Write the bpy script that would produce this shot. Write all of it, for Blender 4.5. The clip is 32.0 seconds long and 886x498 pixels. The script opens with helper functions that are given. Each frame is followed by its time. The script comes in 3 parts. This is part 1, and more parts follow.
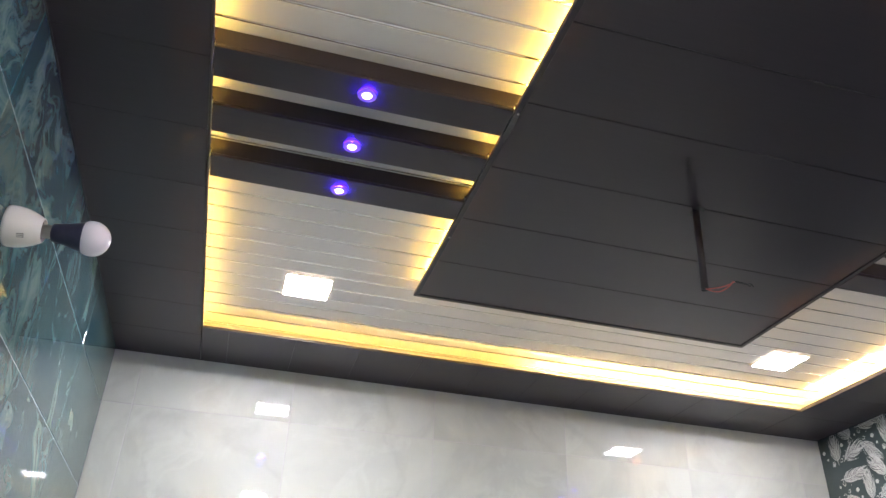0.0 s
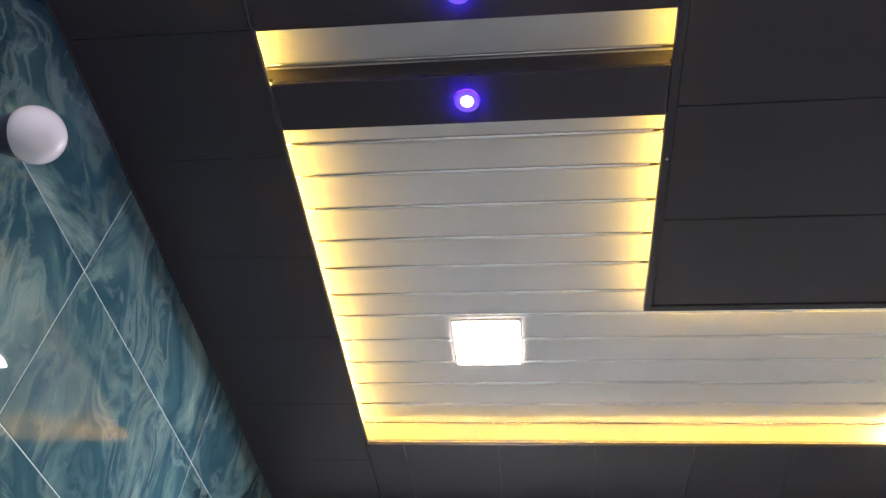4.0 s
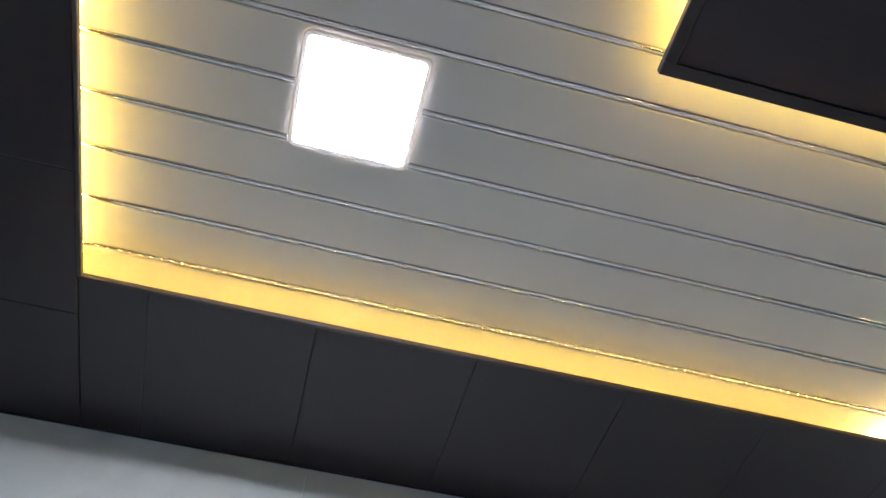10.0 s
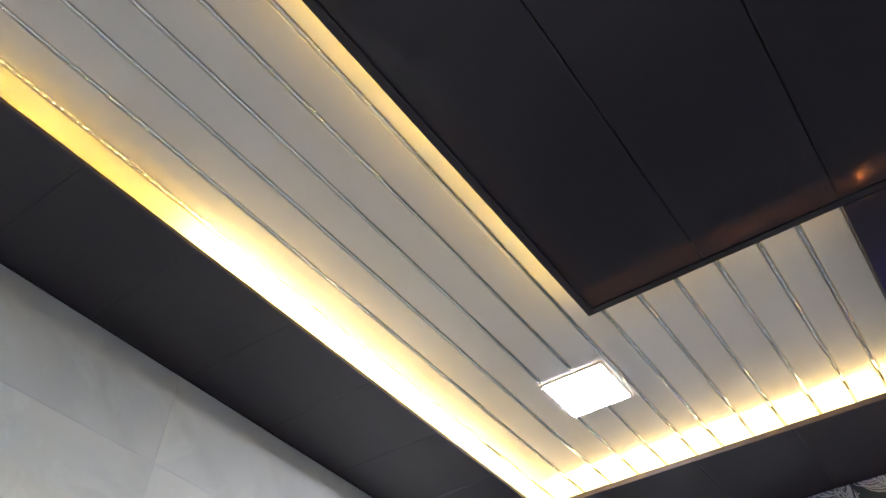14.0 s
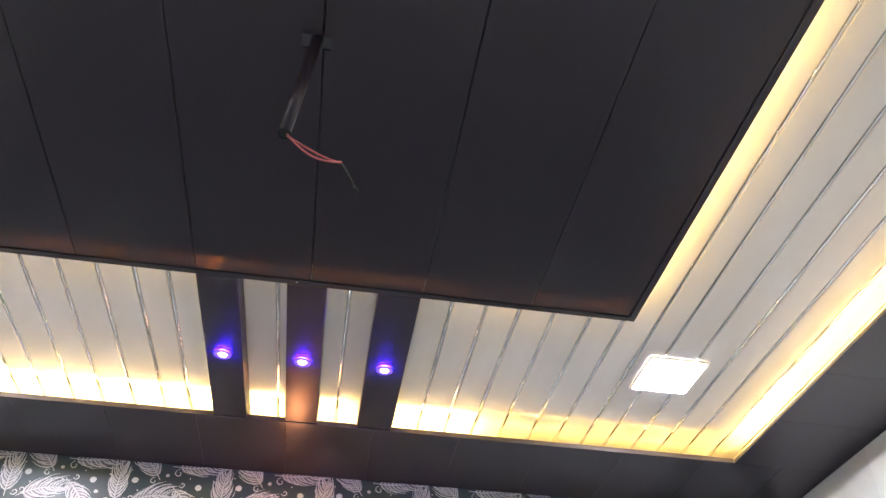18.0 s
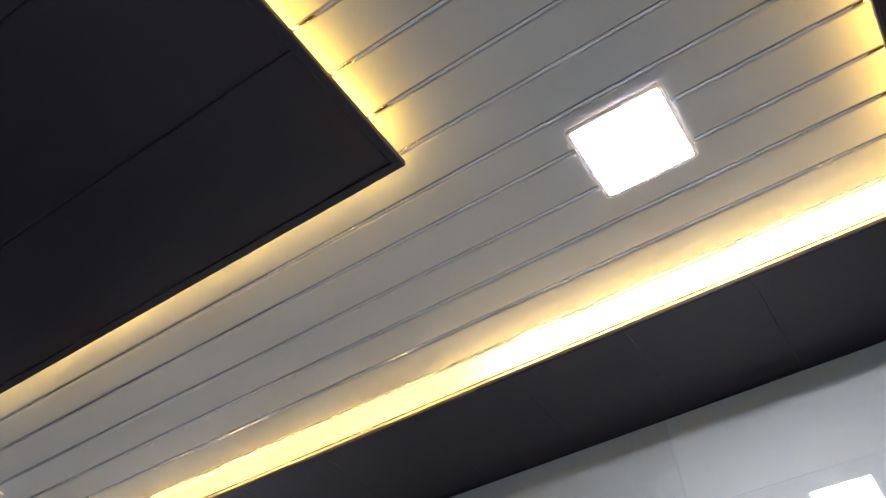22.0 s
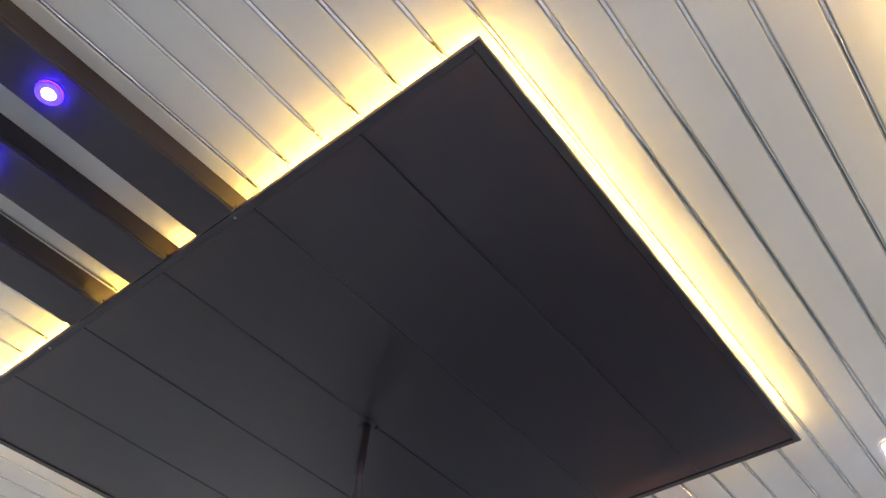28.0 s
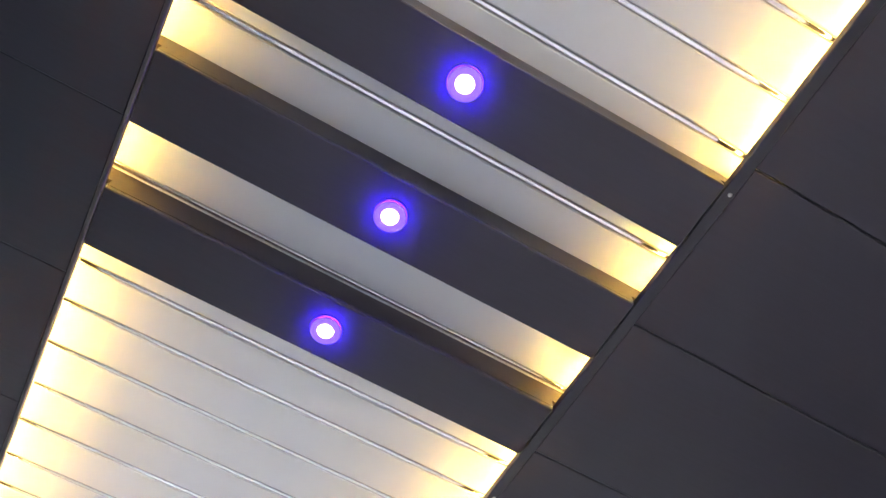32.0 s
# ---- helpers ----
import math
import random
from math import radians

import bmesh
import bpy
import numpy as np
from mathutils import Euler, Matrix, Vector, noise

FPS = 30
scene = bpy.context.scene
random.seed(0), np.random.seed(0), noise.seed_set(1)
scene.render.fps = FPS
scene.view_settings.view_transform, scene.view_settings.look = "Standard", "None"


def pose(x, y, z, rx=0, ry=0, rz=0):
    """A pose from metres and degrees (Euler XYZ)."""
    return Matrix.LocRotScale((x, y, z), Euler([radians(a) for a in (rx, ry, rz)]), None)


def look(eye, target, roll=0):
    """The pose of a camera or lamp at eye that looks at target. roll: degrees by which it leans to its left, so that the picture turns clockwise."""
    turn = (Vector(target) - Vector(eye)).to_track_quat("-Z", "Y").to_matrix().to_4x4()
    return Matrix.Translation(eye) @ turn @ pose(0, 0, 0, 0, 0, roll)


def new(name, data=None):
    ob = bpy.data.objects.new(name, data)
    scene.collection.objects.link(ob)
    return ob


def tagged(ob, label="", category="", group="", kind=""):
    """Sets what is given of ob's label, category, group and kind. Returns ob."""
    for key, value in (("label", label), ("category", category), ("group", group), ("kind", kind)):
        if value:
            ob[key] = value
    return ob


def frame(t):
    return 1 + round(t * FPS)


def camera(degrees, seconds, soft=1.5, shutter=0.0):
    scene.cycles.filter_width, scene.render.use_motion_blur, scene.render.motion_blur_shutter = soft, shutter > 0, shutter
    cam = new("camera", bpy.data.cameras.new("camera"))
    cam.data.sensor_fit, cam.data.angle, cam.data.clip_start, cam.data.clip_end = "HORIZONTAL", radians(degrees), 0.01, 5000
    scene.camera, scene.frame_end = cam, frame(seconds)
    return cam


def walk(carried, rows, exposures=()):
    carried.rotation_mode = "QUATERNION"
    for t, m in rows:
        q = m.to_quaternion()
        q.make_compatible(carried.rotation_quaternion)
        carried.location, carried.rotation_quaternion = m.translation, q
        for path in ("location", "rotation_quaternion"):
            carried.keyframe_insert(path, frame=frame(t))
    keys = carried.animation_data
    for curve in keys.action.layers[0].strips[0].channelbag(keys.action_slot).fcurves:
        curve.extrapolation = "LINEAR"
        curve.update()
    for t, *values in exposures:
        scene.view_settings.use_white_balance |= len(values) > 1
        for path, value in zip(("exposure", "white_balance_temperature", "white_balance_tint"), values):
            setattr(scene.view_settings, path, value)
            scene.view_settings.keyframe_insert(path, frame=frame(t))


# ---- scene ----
# Camera and its path: seconds, eye, target, roll.
cam = camera(59.76, 32.0)
PATH = [
    (0, (-1.126, -1.508, 1.500), (-0.689, 0.151, 2.528), 2.16),
    (0.5, (-1.070, -1.429, 1.499), (-0.732, 0.213, 2.590), 0.48),
    (1, (-1.018, -1.357, 1.513), (-0.783, 0.251, 2.679), -0.22),
    (1.5, (-0.976, -1.264, 1.507), (-0.842, 0.309, 2.735), 0.64),
    (2, (-0.969, -1.126, 1.498), (-0.894, 0.387, 2.803), 0.89),
    (2.5, (-0.955, -0.960, 1.501), (-0.941, 0.441, 2.929), 1.17),
    (3, (-0.932, -0.800, 1.507), (-0.977, 0.617, 2.918), 2.07),
    (3.5, (-0.896, -0.603, 1.534), (-1.023, 0.759, 2.993), 3.33),
    (4, (-0.863, -0.483, 1.540), (-1.090, 0.849, 3.015), 5.83),
    (4.5, (-0.872, -0.338, 1.546), (-1.129, 1.006, 3.005), 6.12),
    (6.5, (-0.971, 0.187, 1.661), (-1.218, 1.428, 3.209), 4.14),
    (7, (-0.955, 0.274, 1.697), (-1.259, 1.424, 3.305), 6.52),
    (7.5, (-0.988, 0.348, 1.742), (-1.251, 1.445, 3.393), 5.85),
    (8, (-1.006, 0.400, 1.804), (-1.204, 1.440, 3.501), 7.14),
    (8.5, (-1.006, 0.417, 1.838), (-1.170, 1.411, 3.565), 9.24),
    (9, (-0.994, 0.444, 1.835), (-1.057, 1.451, 3.562), 6.96),
    (9.5, (-0.959, 0.486, 1.811), (-0.907, 1.541, 3.509), 5.58),
    (10, (-0.947, 0.475, 1.812), (-0.699, 1.589, 3.454), 2.27),
    (10.5, (-0.866, 0.472, 1.791), (-0.485, 1.562, 3.424), 3.01),
    (11, (-0.803, 0.471, 1.789), (-0.236, 1.564, 3.365), 0.92),
    (11.5, (-0.675, 0.466, 1.719), (-0.060, 1.533, 3.295), 2.17),
    (12, (-0.622, 0.414, 1.716), (0.153, 1.463, 3.232), 1.72),
    (12.5, (-0.575, 0.374, 1.684), (0.294, 1.361, 3.191), 1.62),
    (13, (-0.514, 0.335, 1.696), (0.455, 1.279, 3.169), -0.44),
    (13.5, (-0.471, 0.299, 1.653), (0.557, 1.194, 3.117), 0.23),
    (15.5, (-0.636, 0.281, 1.708), (0.830, 0.730, 2.992), 0.19),
    (16, (-0.657, 0.251, 1.654), (0.860, 0.483, 2.936), 0.26),
    (16.5, (-0.697, 0.189, 1.624), (0.834, 0.246, 2.909), 0.79),
    (17, (-0.732, 0.083, 1.642), (0.773, 0.040, 2.959), 1.68),
    (17.5, (-0.748, -0.024, 1.626), (0.735, -0.153, 2.962), 1.83),
    (18, (-0.761, -0.097, 1.621), (0.729, -0.315, 2.937), 1.21),
    (18.5, (-0.782, -0.142, 1.625), (0.682, -0.514, 2.936), -0.20),
    (19, (-0.810, -0.117, 1.632), (0.607, -0.675, 2.929), -0.74),
    (19.5, (-0.833, -0.079, 1.633), (0.508, -0.787, 2.937), -1.10),
    (20, (-0.882, -0.028, 1.649), (0.305, -0.939, 2.977), -0.89),
    (20.5, (-0.977, -0.013, 1.628), (-0.016, -1.062, 3.033), -0.68),
    (21, (-1.001, -0.011, 1.637), (-0.171, -1.154, 3.053), -2.19),
    (21.5, (-1.027, -0.051, 1.706), (-0.268, -1.260, 3.107), -2.51),
    (22, (-1.071, -0.187, 1.708), (-0.334, -1.316, 3.185), -1.02),
    (22.5, (-0.999, -0.280, 1.744), (-0.345, -1.355, 3.299), -5.35),
    (23, (-0.966, -0.453, 1.695), (-0.226, -1.364, 3.314), -1.15),
    (23.5, (-0.835, -0.643, 1.721), (-0.081, -1.459, 3.392), -1.81),
    (24, (-0.737, -0.821, 1.724), (0.062, -1.536, 3.413), -3.81),
    (24.5, (-0.701, -1.031, 1.722), (0.232, -1.519, 3.423), -5.99),
    (26.5, (-0.983, -1.115, 1.686), (0.189, -0.793, 3.274), -5.44),
    (27, (-1.009, -1.138, 1.659), (0.118, -0.581, 3.215), -1.33),
    (27.5, (-1.046, -1.126, 1.650), (0.058, -0.386, 3.145), 0.75),
    (28, (-1.058, -1.053, 1.631), (-0.036, -0.225, 3.137), 1.18),
    (28.5, (-1.059, -0.968, 1.629), (-0.071, -0.100, 3.136), 2.09),
    (29, (-1.102, -0.892, 1.633), (-0.191, -0.026, 3.188), 0.56),
    (29.5, (-1.130, -0.852, 1.656), (-0.341, 0.043, 3.261), 0.90),
    (30, (-1.109, -0.781, 1.664), (-0.440, 0.115, 3.322), 2.06),
    (30.5, (-1.082, -0.667, 1.681), (-0.526, 0.212, 3.389), 3.27),
    (31, (-1.055, -0.595, 1.716), (-0.612, 0.272, 3.463), 5.27),
    (31.5, (-1.043, -0.514, 1.753), (-0.670, 0.327, 3.529), 6.35),
    (32, (-1.040, -0.380, 1.796), (-0.733, 0.433, 3.598), 8.77),
]
EXPO = [(0, 0.56, 6850, 17), (2, 0.84, 6850, 22), (4, 0.5, 6600, 18), (5.5, 0.22, 6400, 16), (7, 0.02, 6320, 15), (9, -0.03, 6170, 14), (11, -0.08, 6250, 15), (13, 0.02, 6260, 16),
        (14.5, 0.3, 6450, 17), (16, 0.52, 6600, 18), (17, 0.98, 6720, 20), (18, 0.96, 6700, 19), (19, 0.76, 6650, 17), (20, 0.46, 6550, 15), (21, 0.05, 6350, 17), (22, -0.22, 6260, 18),
        (23, -0.35, 6200, 19), (24.5, -0.25, 6200, 20), (26, 0.05, 6250, 21), (27, 0.33, 6300, 21), (28, 0.78, 6350, 20), (29, 1.12, 6300, 21), (30, 1.22, 6250, 22), (32, 1.34, 6220, 23)]
walk(cam, [(t, look(e, g, r)) for t, e, g, r in PATH], EXPO)

# World: the room is closed, so this only guards against stray rays.
world = bpy.data.worlds.new("world")
scene.world = world
world.use_nodes = True
world.node_tree.nodes["Background"].inputs["Color"].default_value = (0.02, 0.02, 0.022, 1)
world.node_tree.nodes["Background"].inputs["Strength"].default_value = 0.3

# Light strengths.
PANEL_GLOW = 150.0
LED_LOW, LED_MID, LED_HIGH = 112.0, 240.0, 710.0
SPOT_GLOW = 5.0
BULB_GLOW = 30.0

# Plan, in metres. North is the wall with the pale marble, west the green one.
Z0 = 2.70                      # underside of the dark border
CEIL = 2.757                   # underside of the white boards
RW_, RE, RN, RS = -1.309, 1.285, 1.262, -1.315     # edges of the recess
CW_, CE, CN, CS = -0.626, 0.642, 0.761, -0.764     # hanging centre panel
KW_, KE, KN, KS = -1.643, 1.630, 1.594, -1.641     # walls
WEST_BEAMS = [(0.172, 0.267), (-0.029, 0.072), (-0.222, -0.126)]
EAST_BEAMS = [(0.162, 0.254), (-0.037, 0.052), (-0.253, -0.154)]


# ---------------------------------------------------------------- helpers
def mat(name, color, rough=0.5, metal=0.0, spec=0.5):
    m = bpy.data.materials.new(name)
    m.use_nodes = True
    b = m.node_tree.nodes["Principled BSDF"]
    b.inputs["Base Color"].default_value = (*color, 1)
    b.inputs["Roughness"].default_value = rough
    b.inputs["Metallic"].default_value = metal
    b.inputs["Specular IOR Level"].default_value = spec
    return m


def node(m, kind, **kw):
    n = m.node_tree.nodes.new(kind)
    for k, v in kw.items():
        n.inputs[k.replace("_", " ")].default_value = v
    return n


def link(m, a, b):
    m.node_tree.links.new(a, b)


def bsdf(m):
    return m.node_tree.nodes["Principled BSDF"]


def position(m, scale=(1, 1, 1), jitter=0.0):
    """World position, scaled; jitter shifts it by the piece's own random number."""
    geo = m.node_tree.nodes.new("ShaderNodeNewGeometry")
    mp = m.node_tree.nodes.new("ShaderNodeMapping")
    mp.inputs["Scale"].default_value = scale
    if jitter:
        info = m.node_tree.nodes.new("ShaderNodeObjectInfo")
        mul = m.node_tree.nodes.new("ShaderNodeVectorMath")
        mul.operation = "SCALE"
        mul.inputs[0].default_value = (jitter, jitter * 1.7, jitter * 0.6)
        link(m, info.outputs["Random"], mul.inputs["Scale"])
        add = m.node_tree.nodes.new("ShaderNodeVectorMath")
        add.operation = "ADD"
        link(m, geo.outputs["Position"], add.inputs[0])
        link(m, mul.outputs["Vector"], add.inputs[1])
        link(m, add.outputs["Vector"], mp.inputs["Vector"])
    else:
        link(m, geo.outputs["Position"], mp.inputs["Vector"])
    return mp.outputs["Vector"]


def noise_tex(m, vec, scale, detail=4.0, rough=0.55, distortion=0.0):
    n = node(m, "ShaderNodeTexNoise", Scale=scale, Detail=detail, Roughness=rough, Distortion=distortion)
    link(m, vec, n.inputs["Vector"])
    return n.outputs["Fac"]


def ramp(m, fac, stops):
    r = m.node_tree.nodes.new("ShaderNodeValToRGB")
    e = r.color_ramp.elements
    while len(e) < len(stops):
        e.new(0.5)
    for el, (p, c) in zip(e, stops):
        el.position, el.color = p, (*c, 1) if len(c) == 3 else c
    link(m, fac, r.inputs["Fac"])
    return r.outputs["Color"]


def mix(m, fac, a, b, blend="MIX"):
    n = m.node_tree.nodes.new("ShaderNodeMix")
    n.data_type, n.blend_type = "RGBA", blend
    for val, sock in ((fac, n.inputs[0]), (a, n.inputs[6]), (b, n.inputs[7])):
        if isinstance(val, (int, float)):
            sock.default_value = val
        elif isinstance(val, tuple):
            sock.default_value = (*val, 1)
        else:
            link(m, val, sock)
    return n.outputs[2]


def bump(m, height, strength=0.1, distance=0.001):
    b = node(m, "ShaderNodeBump", Strength=strength, Distance=distance)
    link(m, height, b.inputs["Height"])
    link(m, b.outputs["Normal"], bsdf(m).inputs["Normal"])


def ranged(m, fac, lo, hi):
    r = node(m, "ShaderNodeMapRange", To_Min=lo, To_Max=hi)
    link(m, fac, r.inputs["Value"])
    return r.outputs["Result"]


def glow(name, color, strength, base=(0.8, 0.8, 0.8)):
    m = mat(name, base, 0.35)
    bsdf(m).inputs["Emission Color"].default_value = (*color, 1)
    bsdf(m).inputs["Emission Strength"].default_value = strength
    return m


def quad_box(bm, x0, x1, y0, y1, z0, z1, mi=0):
    v = [bm.verts.new((x, y, z)) for z in (z0, z1) for y in (y0, y1) for x in (x0, x1)]
    for f in ((0, 2, 3, 1), (4, 5, 7, 6), (0, 1, 5, 4), (2, 6, 7, 3), (0, 4, 6, 2), (1, 3, 7, 5)):
        bm.faces.new([v[i] for i in f]).material_index = mi


def slab(x0, x1, y0, y1, z0, z1, bevel=0.0, seg=1):
    bm = bmesh.new()
    quad_box(bm, x0, x1, y0, y1, z0, z1)
    if bevel:
        bmesh.ops.bevel(bm, geom=bm.edges[:], offset=bevel, segments=seg, profile=0.5, affect="EDGES")
    return bm


def lathe(profile, seg=32):
    """A turned body round z from (radius, height) pairs; a radius of 0 closes it."""
    bm = bmesh.new()
    rings = []
    for r, z in profile:
        if r < 1e-6:
            rings.append([bm.verts.new((0, 0, z))])
        else:
            rings.append([bm.verts.new((r * math.cos(2 * math.pi * i / seg), r * math.sin(2 * math.pi * i / seg), z)) for i in range(seg)])
    for a, b in zip(rings, rings[1:]):
        for i in range(seg):
            j = (i + 1) % seg
            quad = [a[i % len(a)], a[j % len(a)], b[j % len(b)], b[i % len(b)]]
            uniq = list(dict.fromkeys(quad))
            if len(uniq) >= 3:
                bm.faces.new(uniq)
    bmesh.ops.recalc_face_normals(bm, faces=bm.faces[:])
    for f in bm.faces:
        f.smooth = True
    return bm


def tube(points, radius, seg=8):
    bm = bmesh.new()
    rings = []
    for k, p in enumerate(points):
        p = Vector(p)
        d = (Vector(points[min(k + 1, len(points) - 1)]) - Vector(points[max(k - 1, 0)])).normalized()
        up = Vector((0, 0, 1)) if abs(d.z) < 0.9 else Vector((1, 0, 0))
        s = d.cross(up).normalized()
        u = s.cross(d)
        rings.append([bm.verts.new(p + radius * (math.cos(2 * math.pi * i / seg) * s + math.sin(2 * math.pi * i / seg) * u)) for i in range(seg)])
    for a, b in zip(rings, rings[1:]):
        for i in range(seg):
            bm.faces.new([a[i], a[(i + 1) % seg], b[(i + 1) % seg], b[i]])
    bm.faces.new(rings[0][::-1])
    bm.faces.new(rings[-1])
    bmesh.ops.recalc_face_normals(bm, faces=bm.faces[:])
    for f in bm.faces:
        f.smooth = len(f.verts) == 4
    return bm


def mesh_of(name, bm, *materials):
    me = bpy.data.meshes.new(name)
    bm.to_mesh(me)
    bm.free()
    for m in materials:
        me.materials.append(m)
    return me


def part(name, bm, material, parent, label=""):
    ob = new(name, mesh_of(name, bm, *(material if isinstance(material, tuple) else (material,))))
    ob.parent = parent
    return tagged(ob, label)


def thing(name, label, category, at=(0, 0, 0), group="", kind=""):
    ob = new(name)
    ob.location = at
    ob.empty_display_size = 0.05
    return tagged(ob, label, category, group, kind)


def solid(name, bm, material, label, category, group="", kind=""):
    ob = new(name, mesh_of(name, bm, *(material if isinstance(material, tuple) else (material,))))
    return tagged(ob, label, category, group, kind)


# ---------------------------------------------------------------- materials
def dark_laminate(name, along_x):
    m = mat(name, (0.016, 0.0145, 0.0155), 0.3, spec=0.5)
    v = position(m, (3, 60, 60) if along_x else (60, 3, 60))
    grain = noise_tex(m, v, 3.0, 5, 0.6)
    cloud = noise_tex(m, position(m, (1.0, 1.3, 0.7)), 1.7, 2)
    col = mix(m, grain, (0.0238, 0.0196, 0.0250), (0.0440, 0.0362, 0.0460))
    col = mix(m, ranged(m, cloud, 0.0, 0.45), col, (0.0345, 0.0285, 0.0366))
    link(m, col, bsdf(m).inputs["Base Color"])
    link(m, ranged(m, cloud, 0.26, 0.36), bsdf(m).inputs["Roughness"])
    bump(m, grain, 0.12, 0.0006)
    # The thin hollow plastic lets a trace of red through where a lamp lies right on it.
    thin = node(m, "ShaderNodeBsdfTranslucent", Color=(1.0, 0.64, 0.58, 1))
    both = node(m, "ShaderNodeMixShader", Fac=0.06)
    link(m, bsdf(m).outputs["BSDF"], both.inputs[1])
    link(m, thin.outputs["BSDF"], both.inputs[2])
    link(m, both.outputs["Shader"], m.node_tree.nodes["Material Output"].inputs["Surface"])
    return m


DARK_X = dark_laminate("dark_laminate_lengthwise", True)
DARK_Y = dark_laminate("dark_laminate_crosswise", False)
# Lighter and browner than BEAD: the cove light on it is in the colour.
LIT_BEAD = mat("lit_edge_bead", (0.085, 0.068, 0.058), 0.35)
BEAD = mat("dark_edge_bead", (0.036, 0.031, 0.034), 0.40)
# Shade inside the board joints, put into the colour of edges and gap.
JOINT_SHADE = mat("joint_shade_grey", (0.36, 0.36, 0.36), 0.4)
GAP = mat("shadow_gap", (0.006, 0.006, 0.006), 0.8)

WHITE_PVC = mat("white_gloss_pvc", (0.74, 0.745, 0.75), 0.06, spec=0.5)
_c = noise_tex(WHITE_PVC, position(WHITE_PVC), 3.5, 4)
link(WHITE_PVC, mix(WHITE_PVC, _c, (0.66, 0.665, 0.67), (0.79, 0.795, 0.80)), bsdf(WHITE_PVC).inputs["Base Color"])
link(WHITE_PVC, ranged(WHITE_PVC, noise_tex(WHITE_PVC, position(WHITE_PVC), 9, 3), 0.012, 0.024), bsdf(WHITE_PVC).inputs["Roughness"])
bump(WHITE_PVC, noise_tex(WHITE_PVC, position(WHITE_PVC, (1, 3, 3)), 5, 2), 0.012, 0.001)
CHROME = mat("silver_line", (0.94, 0.94, 0.95), 0.08, 1.0)
link(CHROME, ranged(CHROME, noise_tex(CHROME, position(CHROME, (3, 1, 1)), 8, 3), 0.05, 0.10), bsdf(CHROME).inputs["Roughness"])
bump(CHROME, noise_tex(CHROME, position(CHROME, (1, 2.5, 1)), 9, 3, 0.6), 0.12, 0.003)

PALE = mat("pale_marble_tile", (0.62, 0.62, 0.60), 0.018, spec=0.8)
_p = position(PALE, jitter=2.0)
_a = noise_tex(PALE, _p, 1.6, 6, 0.6, 0.9)
_b = noise_tex(PALE, _p, 5.0, 7, 0.65, 1.6)
_col = ramp(PALE, _a, [(0.28, (0.52, 0.525, 0.525)), (0.46, (0.585, 0.585, 0.57)), (0.58, (0.62, 0.617, 0.60)), (0.74, (0.67, 0.665, 0.645))])
_col = mix(PALE, ranged(PALE, _b, -0.25, 0.45), _col, (0.56, 0.57, 0.57))
link(PALE, _col, bsdf(PALE).inputs["Base Color"])
_vn = noise_tex(PALE, _p, 1.7, 6, 0.55, 0.6)
_col = mix(PALE, ramp(PALE, _vn, [(0.44, (0, 0, 0)), (0.50, (0.22, 0.22, 0.22)), (0.55, (0, 0, 0))]), _col, (0.40, 0.405, 0.40))
_col = mix(PALE, ramp(PALE, noise_tex(PALE, _p, 3.3, 5, 0.6, 1.0), [(0.56, (0, 0, 0)), (0.62, (0.2, 0.2, 0.2)), (0.68, (0, 0, 0))]), _col, (0.76, 0.765, 0.75))
_col = mix(PALE, 1.0, _col, (1.05, 1.12, 1.03), "MULTIPLY")
link(PALE, _col, bsdf(PALE).inputs["Base Color"])
bump(PALE, noise_tex(PALE, _p, 2.5, 2), 0.03, 0.004)

GREEN = mat("green_marble_tile", (0.05, 0.12, 0.13), 0.02, spec=0.7)
_p0 = position(GREEN, jitter=5.0)
_nz = node(GREEN, "ShaderNodeTexNoise", Scale=1.7, Detail=3.0, Roughness=0.5, Distortion=0.6)
link(GREEN, _p0, _nz.inputs["Vector"])
_sc = GREEN.node_tree.nodes.new("ShaderNodeVectorMath")
_sc.operation = "SCALE"
_sc.inputs["Scale"].default_value = 0.85
link(GREEN, _nz.outputs["Color"], _sc.inputs[0])
_ad = GREEN.node_tree.nodes.new("ShaderNodeVectorMath")
_ad.operation = "ADD"
link(GREEN, _p0, _ad.inputs[0])
link(GREEN, _sc.outputs["Vector"], _ad.inputs[1])
_p = _ad.outputs["Vector"]
_w = noise_tex(GREEN, _p, 2.2, 9, 0.58, 0.7)
_v = noise_tex(GREEN, _p, 5.5, 9, 0.62, 1.0)
_s = noise_tex(GREEN, _p0, 1.3, 4, 0.5, 0.8)
_col = ramp(GREEN, _w, [(0.30, (0.008, 0.026, 0.038)), (0.40, (0.030, 0.080, 0.092)), (0.455, (0.085, 0.165, 0.172)), (0.49, (0.032, 0.092, 0.115)), (0.55, (0.018, 0.062, 0.086)), (0.60, (0.082, 0.165, 0.175)), (0.64, (0.19, 0.28, 0.265)), (0.70, (0.042, 0.095, 0.108))])
_col = mix(GREEN, ramp(GREEN, _v, [(0.50, (0, 0, 0)), (0.56, (0.36, 0.36, 0.36)), (0.61, (0, 0, 0))]), _col, (0.22, 0.31, 0.29))
_col = mix(GREEN, ramp(GREEN, _s, [(0.46, (0, 0, 0)), (0.70, (0.75, 0.75, 0.75))]), _col, (0.016, 0.050, 0.070))
_br = noise_tex(GREEN, _p, 3.4, 9, 0.6, 0.9)
